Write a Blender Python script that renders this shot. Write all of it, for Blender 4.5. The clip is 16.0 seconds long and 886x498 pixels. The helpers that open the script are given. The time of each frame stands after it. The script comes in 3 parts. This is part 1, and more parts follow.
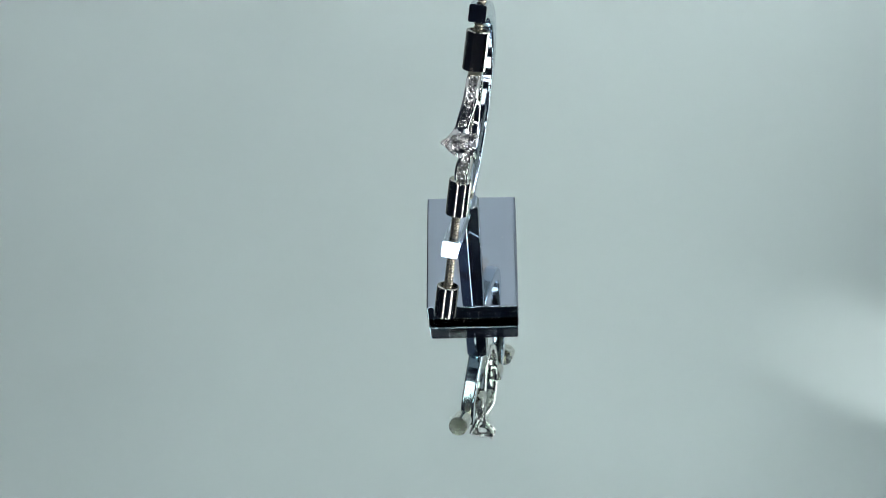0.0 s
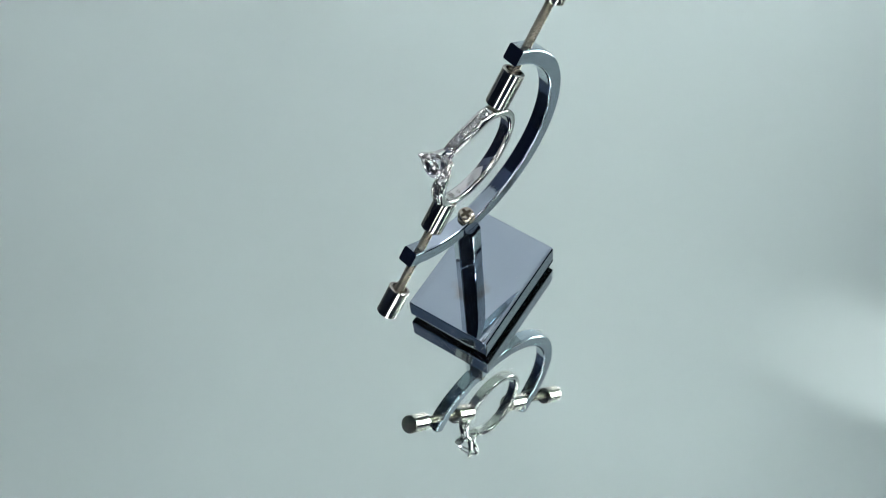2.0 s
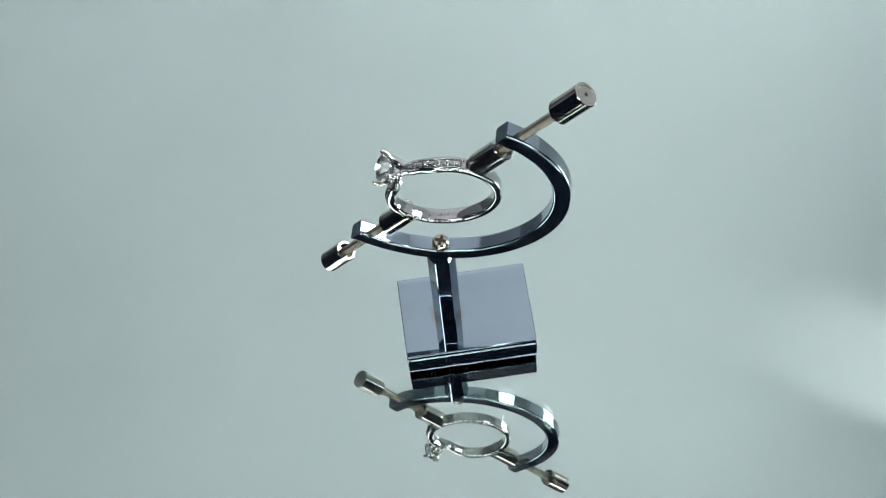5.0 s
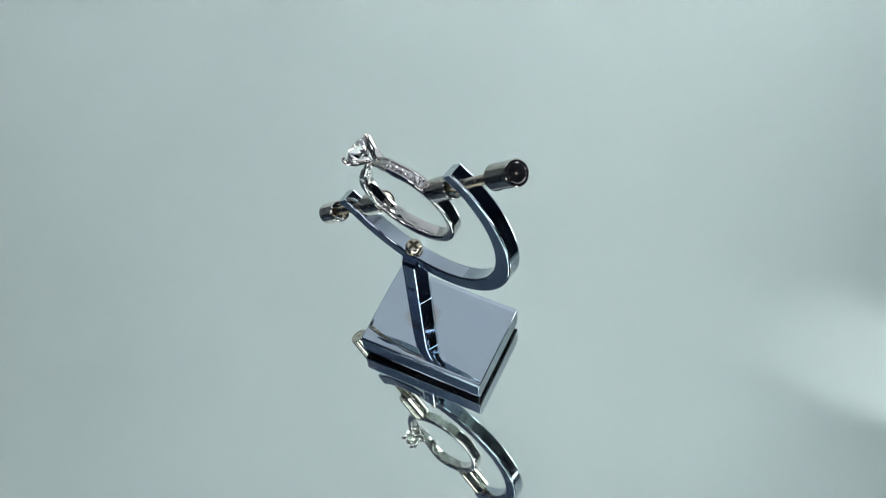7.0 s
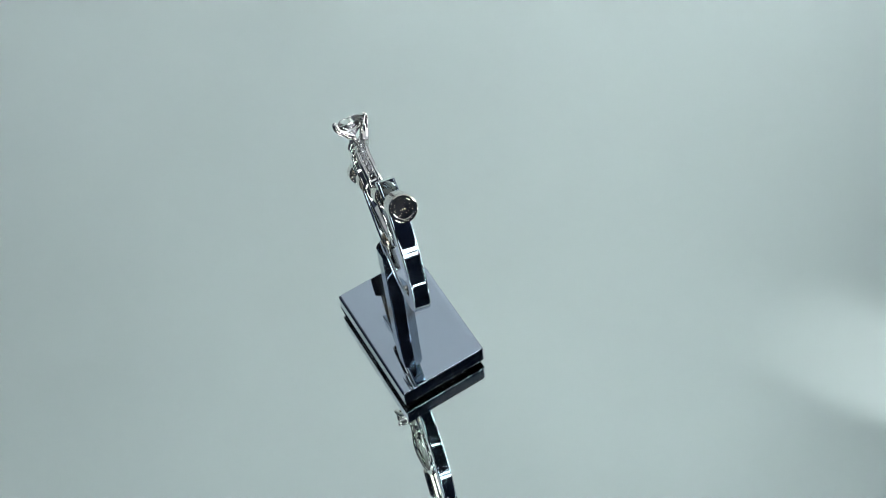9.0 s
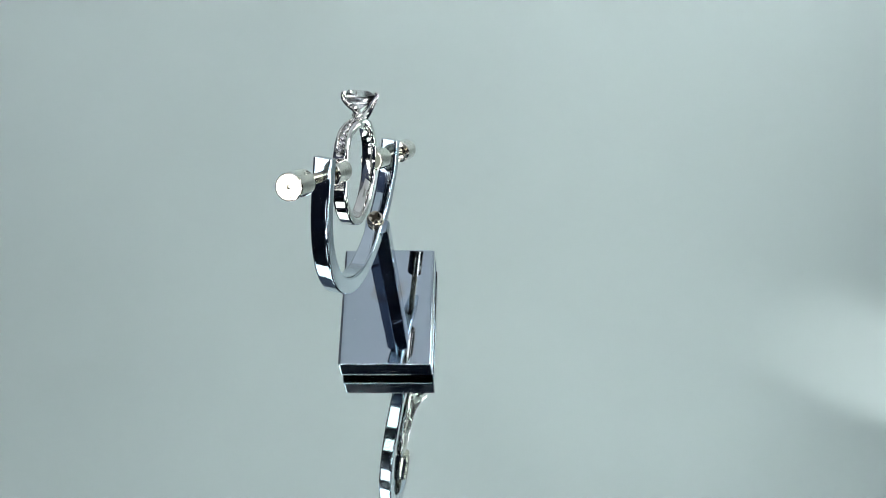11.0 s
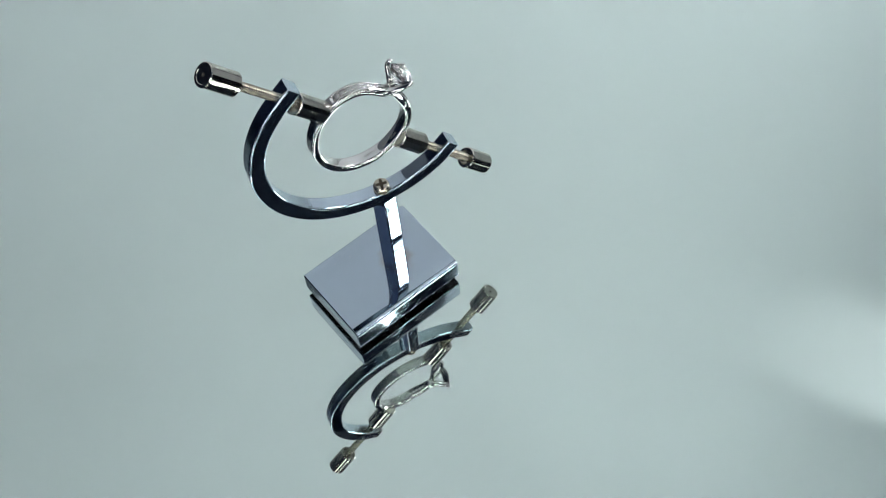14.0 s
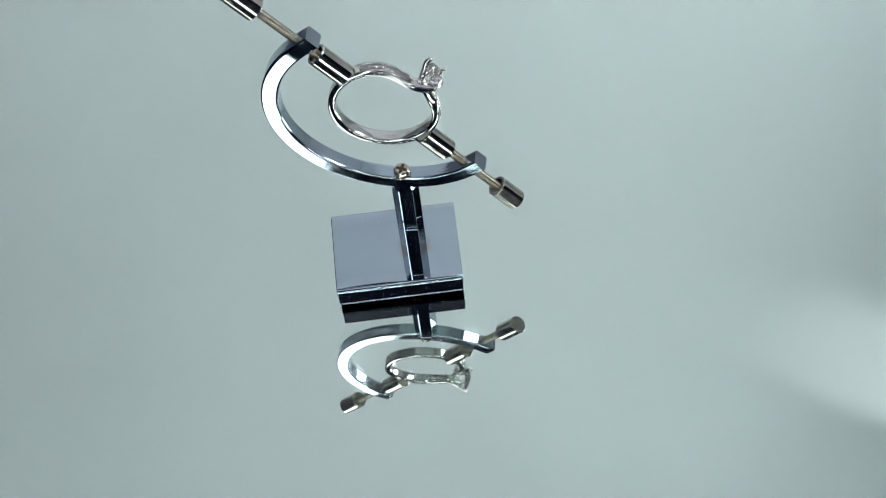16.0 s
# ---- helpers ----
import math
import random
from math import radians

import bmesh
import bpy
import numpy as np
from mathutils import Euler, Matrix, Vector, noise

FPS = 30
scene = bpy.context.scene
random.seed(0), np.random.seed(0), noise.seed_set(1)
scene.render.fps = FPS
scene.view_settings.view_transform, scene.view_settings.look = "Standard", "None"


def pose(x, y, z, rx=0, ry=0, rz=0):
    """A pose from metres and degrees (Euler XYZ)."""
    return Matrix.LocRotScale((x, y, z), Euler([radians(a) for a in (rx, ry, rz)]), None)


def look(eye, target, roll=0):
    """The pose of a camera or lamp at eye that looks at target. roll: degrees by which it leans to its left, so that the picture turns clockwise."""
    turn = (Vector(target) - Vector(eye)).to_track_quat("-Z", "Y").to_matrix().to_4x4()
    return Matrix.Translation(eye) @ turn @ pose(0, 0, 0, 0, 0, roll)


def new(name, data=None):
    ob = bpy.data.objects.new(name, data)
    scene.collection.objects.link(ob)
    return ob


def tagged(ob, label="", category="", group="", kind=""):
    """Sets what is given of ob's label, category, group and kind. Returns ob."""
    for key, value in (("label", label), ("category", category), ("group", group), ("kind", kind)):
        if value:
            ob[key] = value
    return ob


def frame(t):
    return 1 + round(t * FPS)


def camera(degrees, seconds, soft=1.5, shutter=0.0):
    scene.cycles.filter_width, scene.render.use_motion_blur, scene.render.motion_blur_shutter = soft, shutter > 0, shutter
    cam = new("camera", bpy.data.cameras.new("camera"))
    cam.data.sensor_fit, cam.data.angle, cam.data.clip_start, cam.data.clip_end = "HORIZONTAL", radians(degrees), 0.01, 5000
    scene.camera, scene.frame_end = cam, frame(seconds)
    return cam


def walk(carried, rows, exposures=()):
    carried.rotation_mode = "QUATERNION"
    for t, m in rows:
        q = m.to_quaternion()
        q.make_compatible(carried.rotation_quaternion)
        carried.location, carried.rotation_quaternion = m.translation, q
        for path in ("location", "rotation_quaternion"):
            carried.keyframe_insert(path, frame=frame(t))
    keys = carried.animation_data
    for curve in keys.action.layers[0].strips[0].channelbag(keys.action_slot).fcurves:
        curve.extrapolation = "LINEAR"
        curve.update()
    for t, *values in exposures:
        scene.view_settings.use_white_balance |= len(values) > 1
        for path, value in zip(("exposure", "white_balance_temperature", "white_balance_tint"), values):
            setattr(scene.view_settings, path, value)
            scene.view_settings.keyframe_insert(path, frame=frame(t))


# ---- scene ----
# The turntable's axis is the world's origin; the glass top is z = 0. One unit of the plan is U metres.
U = 0.019
EYE = Vector((0.0, -7.349, 13.545)) * U
PAN, TILT, ROLL = radians(1.402), radians(-59.847), -6.332
AIM = EYE + Vector((math.sin(PAN) * math.cos(TILT), math.cos(PAN) * math.cos(TILT), math.sin(TILT)))
cam = camera(36.0, 16.0, soft=0.55)
VIEW = look(EYE, AIM, ROLL)
walk(cam, [(0.0, VIEW), (16.0, VIEW)], exposures=[(0.0, 0.05), (2.0, 0.12), (3.0, 0.14), (4.2, 0.15), (6.5, 0.05), (7.2, 0.16), (9.0, 0.11), (12.0, 0.13), (13.5, 0.12), (15.0, 0.06), (16.0, 0.05)])

# ---- world ----
world = bpy.data.worlds.new("world")
world.use_nodes = True
world.node_tree.nodes["Background"].inputs[0].default_value = (0.02, 0.022, 0.026, 1)
world.node_tree.nodes["Background"].inputs[1].default_value = 0.2
scene.world = world
# SPOT is the energy of an unseen lamp added for the ceiling's streak
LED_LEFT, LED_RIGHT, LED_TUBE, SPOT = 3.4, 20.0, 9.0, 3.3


# ---- materials ----
def material(name, colour, rough=0.5, metal=0.0, scale=40.0, vary=0.06, bump=0.0, bump_scale=200.0, rough_vary=0.0, ior=1.5, transmission=0.0, emit=0.0):
    m = bpy.data.materials.new(name)
    m.use_nodes = True
    nt = m.node_tree
    b = nt.nodes["Principled BSDF"]
    b.inputs["Base Color"].default_value = (*colour, 1)
    b.inputs["Roughness"].default_value = rough
    b.inputs["Metallic"].default_value = metal
    b.inputs["IOR"].default_value = ior
    b.inputs["Transmission Weight"].default_value = transmission
    if emit:
        b.inputs["Emission Color"].default_value = (*colour, 1)
        b.inputs["Emission Strength"].default_value = emit
    co = nt.nodes.new("ShaderNodeTexCoord")
    n = nt.nodes.new("ShaderNodeTexNoise")
    n.inputs["Scale"].default_value = scale
    n.inputs["Detail"].default_value = 5
    nt.links.new(co.outputs["Object"], n.inputs["Vector"])
    if vary:
        r = nt.nodes.new("ShaderNodeValToRGB")
        r.color_ramp.elements[0].position, r.color_ramp.elements[1].position = 0.3, 0.7
        r.color_ramp.elements[0].color = (*[c * (1 - vary) for c in colour], 1)
        r.color_ramp.elements[1].color = (*[min(1, c * (1 + vary)) for c in colour], 1)
        nt.links.new(n.outputs["Fac"], r.inputs["Fac"])
        nt.links.new(r.outputs["Color"], b.inputs["Base Color"])
    if rough_vary:
        n2 = nt.nodes.new("ShaderNodeTexNoise")
        n2.inputs["Scale"].default_value = scale * 6
        n2.inputs["Detail"].default_value = 6
        nt.links.new(co.outputs["Object"], n2.inputs["Vector"])
        mr = nt.nodes.new("ShaderNodeMapRange")
        mr.inputs["From Min"].default_value, mr.inputs["From Max"].default_value = 0.45, 0.75
        mr.inputs["To Min"].default_value, mr.inputs["To Max"].default_value = rough, rough + rough_vary
        nt.links.new(n2.outputs["Fac"], mr.inputs["Value"])
        nt.links.new(mr.outputs["Result"], b.inputs["Roughness"])
    if bump:
        n3 = nt.nodes.new("ShaderNodeTexNoise")
        n3.inputs["Scale"].default_value = bump_scale
        n3.inputs["Detail"].default_value = 2
        nt.links.new(co.outputs["Object"], n3.inputs["Vector"])
        bp = nt.nodes.new("ShaderNodeBump")
        bp.inputs["Strength"].default_value = 1.0
        bp.inputs["Distance"].default_value = bump
        nt.links.new(n3.outputs["Fac"], bp.inputs["Height"])
        nt.links.new(bp.outputs["Normal"], b.inputs["Normal"])
    return m


CHROME = material("chrome", (0.50, 0.578, 0.655), 0.02, 1.0, 60, 0.03, 0.0000035, 260, 0.05)
NICKEL = material("nickel", (0.60, 0.57, 0.51), 0.08, 1.0, 300, 0.08, 0.000002, 900, 0.05)
THREAD = material("thread_steel", (0.36, 0.33, 0.265), 0.2, 1.0, 500, 0.15, 0.0, 100, 0.1)
GOLD = material("white_gold", (0.70, 0.685, 0.665), 0.05, 1.0, 300, 0.04, 0.000001, 700, 0.05)
BRASS = material("brassy_screw", (0.52, 0.47, 0.38), 0.14, 1.0, 600, 0.1, 0.000002, 1500, 0.1)
RECESS_SHADE = material("screw_recess_shade", (0.10, 0.085, 0.065), 0.28, 1.0, 600, 0.3)
DUST = material("dust", (0.7, 0.7, 0.68), 0.9, 0.0, 900, 0.1)
DIAMOND = material("diamond", (1.0, 1.0, 1.0), 0.0, 0.0, 10, 0, ior=2.417, transmission=1.0)
PEAR = material("pear_stone", (1.0, 1.0, 1.0), 0.0, 0.0, 10, 0, ior=1.85, transmission=1.0)
SILICONE = material("silicone_tip", (0.36, 0.37, 0.30), 0.3, 0.25, 800, 0.1)
ENGRAVE = material("engraving", (0.20, 0.19, 0.18), 0.4, 0.8, 800, 0.1)
# pale hole colour stands in for light coming through the small stones
HOLE_LIGHT = material("hole_light", (0.62, 0.62, 0.60), 0.35, 0.0, 800, 0.1)
SILVER = material("mirror_silver", (0.93, 0.96, 0.92), 0.02, 1.0, 3, 0.0)
GLASS = material("plate_glass", (0.955, 1.0, 0.985), 0.0, 0.0, 10, 0, ior=1.5, transmission=1.0)
CLOTH = material("white_tent_cloth", (0.72, 0.75, 0.783), 0.9, 0.0, 3, 0.05, 0.0004, 900)
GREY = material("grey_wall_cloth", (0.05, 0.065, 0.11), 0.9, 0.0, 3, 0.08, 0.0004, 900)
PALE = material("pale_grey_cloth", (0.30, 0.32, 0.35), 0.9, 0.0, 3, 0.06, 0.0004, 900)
BLACK = material("black_curtain", (0.007, 0.010, 0.020), 0.9, 0.0, 6, 0.2, 0.0004, 600)
BLACK.node_tree.nodes["Principled BSDF"].inputs["Specular IOR Level"].default_value = 0.04  # velvet
HOUSING = material("lamp_housing", (0.05, 0.05, 0.055), 0.5, 0.0, 60, 0.1)
# side cloth darkened to stand in for light falling off at the left
FALLOFF = material("falloff_grey_cloth", (0.12, 0.13, 0.15), 0.9, 0.0, 3, 0.06, 0.0004, 900)
LIT_LEFT = material("lit_diffuser_a", (0.95, 0.98, 1.0), 0.5, 0, 10, 0, emit=LED_LEFT)
LIT_RIGHT = material("lit_diffuser_b", (0.95, 0.98, 1.0), 0.5, 0, 10, 0, emit=LED_RIGHT)
LIT_TUBE = material("lit_tube", (0.95, 0.98, 1.0), 0.5, 0, 10, 0, emit=LED_TUBE)


def scratched(m, strength):
    """Adds patches of fine grinding marks to a metal."""
    nt = m.node_tree
    b = nt.nodes["Principled BSDF"]
    co = nt.nodes.new("ShaderNodeTexCoord")
    mp = nt.nodes.new("ShaderNodeMapping")
    mp.inputs["Rotation"].default_value = (0.6, 0.9, 0.7)
    mp.inputs["Scale"].default_value = (3600, 420, 420)
    nt.links.new(co.outputs["Object"], mp.inputs["Vector"])
    fine = nt.nodes.new("ShaderNodeTexNoise")
    fine.inputs["Scale"].default_value, fine.inputs["Detail"].default_value = 1.0, 3
    nt.links.new(mp.outputs["Vector"], fine.inputs["Vector"])
    where = nt.nodes.new("ShaderNodeTexNoise")
    where.inputs["Scale"].default_value, where.inputs["Detail"].default_value = 170, 4
    nt.links.new(co.outputs["Object"], where.inputs["Vector"])
    mask = nt.nodes.new("ShaderNodeMapRange")
    mask.inputs["From Min"].default_value, mask.inputs["From Max"].default_value = 0.46, 0.64
    nt.links.new(where.outputs["Fac"], mask.inputs["Value"])
    mul = nt.nodes.new("ShaderNodeMath")
    mul.operation = "MULTIPLY"
    nt.links.new(mask.outputs["Result"], mul.inputs[0])
    level = nt.nodes.new("ShaderNodeMath")
    level.operation = "SUBTRACT"
    level.inputs[1].default_value = 0.5
    nt.links.new(fine.outputs["Fac"], level.inputs[0])
    nt.links.new(level.outputs[0], mul.inputs[1])
    bp = nt.nodes.new("ShaderNodeBump")
    bp.inputs["Distance"].default_value = strength
    nt.links.new(mul.outputs[0], bp.inputs["Height"])
    old = b.inputs["Normal"].links
    if old:
        nt.links.new(old[0].from_socket, bp.inputs["Normal"])
    nt.links.new(bp.outputs["Normal"], b.inputs["Normal"])
    return m


GROUND = scratched(CHROME.copy(), 0.000011)
GROUND.name = "chrome_with_grinding_marks"
gloss = GROUND.node_tree.nodes["Principled BSDF"].inputs["Roughness"].links[0].from_node
gloss.inputs["To Min"].default_value, gloss.inputs["To Max"].default_value = 0.045, 0.10


def rusty_chrome():
    """Chrome with a faint rust ring round the post's foot."""
    m = CHROME.copy()
    m.name = "chrome_with_rust_halo"
    nt = m.node_tree
    b = nt.nodes["Principled BSDF"]
    src = b.inputs["Base Color"].links[0].from_socket
    geo = nt.nodes.new("ShaderNodeTexCoord")
    d = nt.nodes.new("ShaderNodeVectorMath")
    d.operation = "DISTANCE"
    d.inputs[1].default_value = (-0.007 * U, -0.203 * U, 0.278 * U)
    nt.links.new(geo.outputs["Object"], d.inputs[0])
    ns = nt.nodes.new("ShaderNodeTexNoise")
    ns.inputs["Scale"].default_value = 420
    nt.links.new(geo.outputs["Object"], ns.inputs["Vector"])
    add = nt.nodes.new("ShaderNodeMath")
    add.operation = "MULTIPLY_ADD"
    nt.links.new(ns.outputs["Fac"], add.inputs[0])
    add.inputs[1].default_value = 0.14 * U
    nt.links.new(d.outputs["Value"], add.inputs[2])
    mr = nt.nodes.new("ShaderNodeMapRange")
    mr.interpolation_type = "SMOOTHSTEP"
    mr.inputs["From Min"].default_value, mr.inputs["From Max"].default_value = 0.19 * U, 0.30 * U
    mr.inputs["To Min"].default_value, mr.inputs["To Max"].default_value = 0.55, 0.0
    nt.links.new(add.outputs[0], mr.inputs["Value"])
    mix = nt.nodes.new("ShaderNodeMix")
    mix.data_type = "RGBA"
    nt.links.new(mr.outputs["Result"], mix.inputs["Factor"])
    nt.links.new(src, mix.inputs["A"])
    mix.inputs["B"].default_value = (0.42, 0.33, 0.25, 1)
    nt.links.new(mix.outputs["Result"], b.inputs["Base Color"])
    return m


RUSTY = rusty_chrome()


# ---- building helpers ----
def mesh_of(name, bm, mat, smooth=35):
    me = bpy.data.meshes.new(name)
    bmesh.ops.recalc_face_normals(bm, faces=bm.faces)
    bm.to_mesh(me)
    bm.free()
    me.materials.append(mat)
    if smooth:
        me.polygons.foreach_set("use_smooth", [True] * len(me.polygons))
        me.set_sharp_from_angle(angle=radians(smooth))
    return me


def part(name, bm, mat, parent, label="", smooth=35):
    ob = new(name, mesh_of(name, bm, mat, smooth))
    ob.parent = parent
    if label:
        tagged(ob, label)
    return ob


def box(bm, lo, hi):
    vs = bmesh.ops.create_cube(bm, size=1.0)["verts"]
    for v in vs:
        v.co = Vector([lo[i] + (v.co[i] + 0.5) * (hi[i] - lo[i]) for i in range(3)])
    return vs


def bevel(bm, width, segments=2, edges=None):
    bmesh.ops.bevel(bm, geom=list(edges or bm.edges), offset=width, segments=segments, profile=0.5, affect="EDGES", clamp_overlap=True)


def lathe(bm, profile, m, sides=40):
    """Turns (along, radius) pairs round the local x axis; radius 0 closes an end."""
    rings = []
    for a, r in profile:
        if r <= 1e-9:
            rings.append([bm.verts.new(m @ Vector((a, 0, 0)))])
        else:
            rings.append([bm.verts.new(m @ Vector((a, r * math.cos(2 * math.pi * k / sides), r * math.sin(2 * math.pi * k / sides)))) for k in range(sides)])
    for p, q in zip(rings, rings[1:]):
        for k in range(sides):
            j = (k + 1) % sides
            if len(p) == 1:
                bm.faces.new((p[0], q[k], q[j]))
            elif len(q) == 1:
                bm.faces.new((p[k], p[j], q[0]))
            else:
                bm.faces.new((p[k], p[j], q[j], q[k]))


def sweep(bm, stations, closed=False):
    """Joins a row of equal cross-sections, each a list of points."""
    rings = [[bm.verts.new(p) for p in st] for st in stations]
    pairs = list(zip(rings, rings[1:])) + ([(rings[-1], rings[0])] if closed else [])
    for p, q in pairs:
        for k in range(len(p)):
            j = (k + 1) % len(p)
            bm.faces.new((p[k], p[j], q[j], q[k]))
    if not closed:
        bm.faces.new(rings[0])
        bm.faces.new(list(reversed(rings[-1])))


def rounded_rect(hx, hy, r, n=4, hold=0.25):
    """A rounded rectangle; points close to the corners keep the flats flat."""
    out = []
    for cx, cy, a0 in ((hx - r, hy - r, 0), (-hx + r, hy - r, 90), (-hx + r, -hy + r, 180), (hx - r, -hy + r, 270)):
        c0, s0 = math.cos(radians(a0)), math.sin(radians(a0))
        out.append((cx + r * c0 + hold * r * s0, cy + r * s0 - hold * r * c0))
        for k in range(n + 1):
            a = radians(a0 + 90 * k / n)
            out.append((cx + r * math.cos(a), cy + r * math.sin(a)))
        out.append((cx - r * s0 - hold * r * c0, cy + r * c0 - hold * r * s0))
    return out


# ---- the tent and the mirror ----
def slab(name, lo, hi, mat, label, category):
    bm = bmesh.new()
    box(bm, lo, hi)
    return tagged(new(name, mesh_of(name, bm, mat, 0)), label, category, kind="structure")


X0, X1, YS, YN, ZC, T = -0.62, 0.80, -0.47, 0.78, 1.30, 0.01
SHEET_Y = 0.02


def booth():
    slab("floor", (X0 - T, YS - T, -0.02), (X1 + T, YN + T, -0.0036), BLACK, "black table top under the mirror", "table top")
    slab("mirror_silvering", (X0, YS, -0.0034), (X1, YN, -0.0032), SILVER, "silvered back of the large mirror plate", "mirror")
    ob = slab("mirror_glass", (X0, YS, -0.0031), (X1, YN, 0.0), GLASS, "clear slightly green glass of the mirror plate", "mirror")
    ob.visible_shadow = False
    # cloth sweep: back wall rounding into the ceiling
    R = 0.40
    prof = [(YN, -0.02)] + [(YN - R + R * math.cos(radians(a)), ZC - R + R * math.sin(radians(a))) for a in range(0, 91, 5)] + [(SHEET_Y, ZC)]
    bm = bmesh.new()
    sweep(bm, [[(x, y, z) for y, z in prof] + [(x, y + T, z + T) for y, z in reversed(prof)] for x in (X0, X1)])
    tagged(new("wall_north", mesh_of("wall_north", bm, CLOTH, 40)), "white cloth sweep rounding from wall into ceiling", "backdrop", kind="structure")
    slab("ceiling", (-0.30, YS, ZC + 0.004), (0.44, SHEET_Y, ZC + T), BLACK, "black cloth over the front of the tent", "ceiling")
    slab("ceiling_east", (0.441, -0.285, ZC + 0.004), (X1, SHEET_Y, ZC + T), CLOTH, "white cloth flap over the tent's side", "ceiling")
    slab("ceiling_south_east", (0.441, YS, ZC + 0.004), (X1, -0.286, ZC + T), BLACK, "black cloth over the front of the tent", "ceiling")
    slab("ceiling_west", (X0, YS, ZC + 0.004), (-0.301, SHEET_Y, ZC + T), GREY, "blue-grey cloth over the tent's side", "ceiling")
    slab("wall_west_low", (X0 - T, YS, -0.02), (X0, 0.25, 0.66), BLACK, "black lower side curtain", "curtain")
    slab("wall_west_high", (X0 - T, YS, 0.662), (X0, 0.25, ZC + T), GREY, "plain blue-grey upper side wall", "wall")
    slab("wall_west", (X0 - T, 0.252, -0.02), (X0, YN + T, ZC + T), FALLOFF, "plain grey cloth side wall, darkened to imitate light falloff", "wall")
    slab("wall_east_low", (X1, YS, -0.02), (X1 + T, -0.03, 0.98), BLACK, "black lower side curtain", "curtain")
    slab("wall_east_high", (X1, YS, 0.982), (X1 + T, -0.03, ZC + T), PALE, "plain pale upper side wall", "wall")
    slab("wall_east", (X1, -0.028, -0.02), (X1 + T, YN + T, ZC + T), CLOTH, "plain white cloth side wall", "wall")
    slab("wall_south", (X0 - T, YS - T, -0.02), (X1 + T, YS, ZC + T), BLACK, "black curtain closing the front", "curtain")


def light_panel(name, centre, width, height, facing, lit, label, roll=0, shade_flap=0):
    """A flat lamp: housing frame and lit diffuser, facing along 'facing'."""
    top = new(name)
    top.matrix_basis = look(centre, Vector(centre) + Vector(facing), roll)
    bm = bmesh.new()
    box(bm, (-width / 2 - 0.008, -height / 2 - 0.008, 0.001), (width / 2 + 0.008, height / 2 + 0.008, 0.008))
    bevel(bm, 0.002)
    part("housing", bm, HOUSING, top)
    bm = bmesh.new()
    box(bm, (-width / 2, -height / 2, -0.002), (width / 2, height / 2, 0.0))
    part("diffuser", bm, lit, top, "glowing white diffuser")
    # added flap, out of view, only there to shade the ceiling's corner
    if shade_flap:
        bm = bmesh.new()
        box(bm, (-width / 2 - 0.008, height / 2 + 0.012, -shade_flap), (width / 2 + 0.008, height / 2 + 0.018, 0.008))
        bevel(bm, 0.001)
        part("shade_flap", bm, HOUSING, top, "added dark flap above the diffuser that shades the ceiling")
    return tagged(top, label, "lamp")


ROLL_STRIP = -17


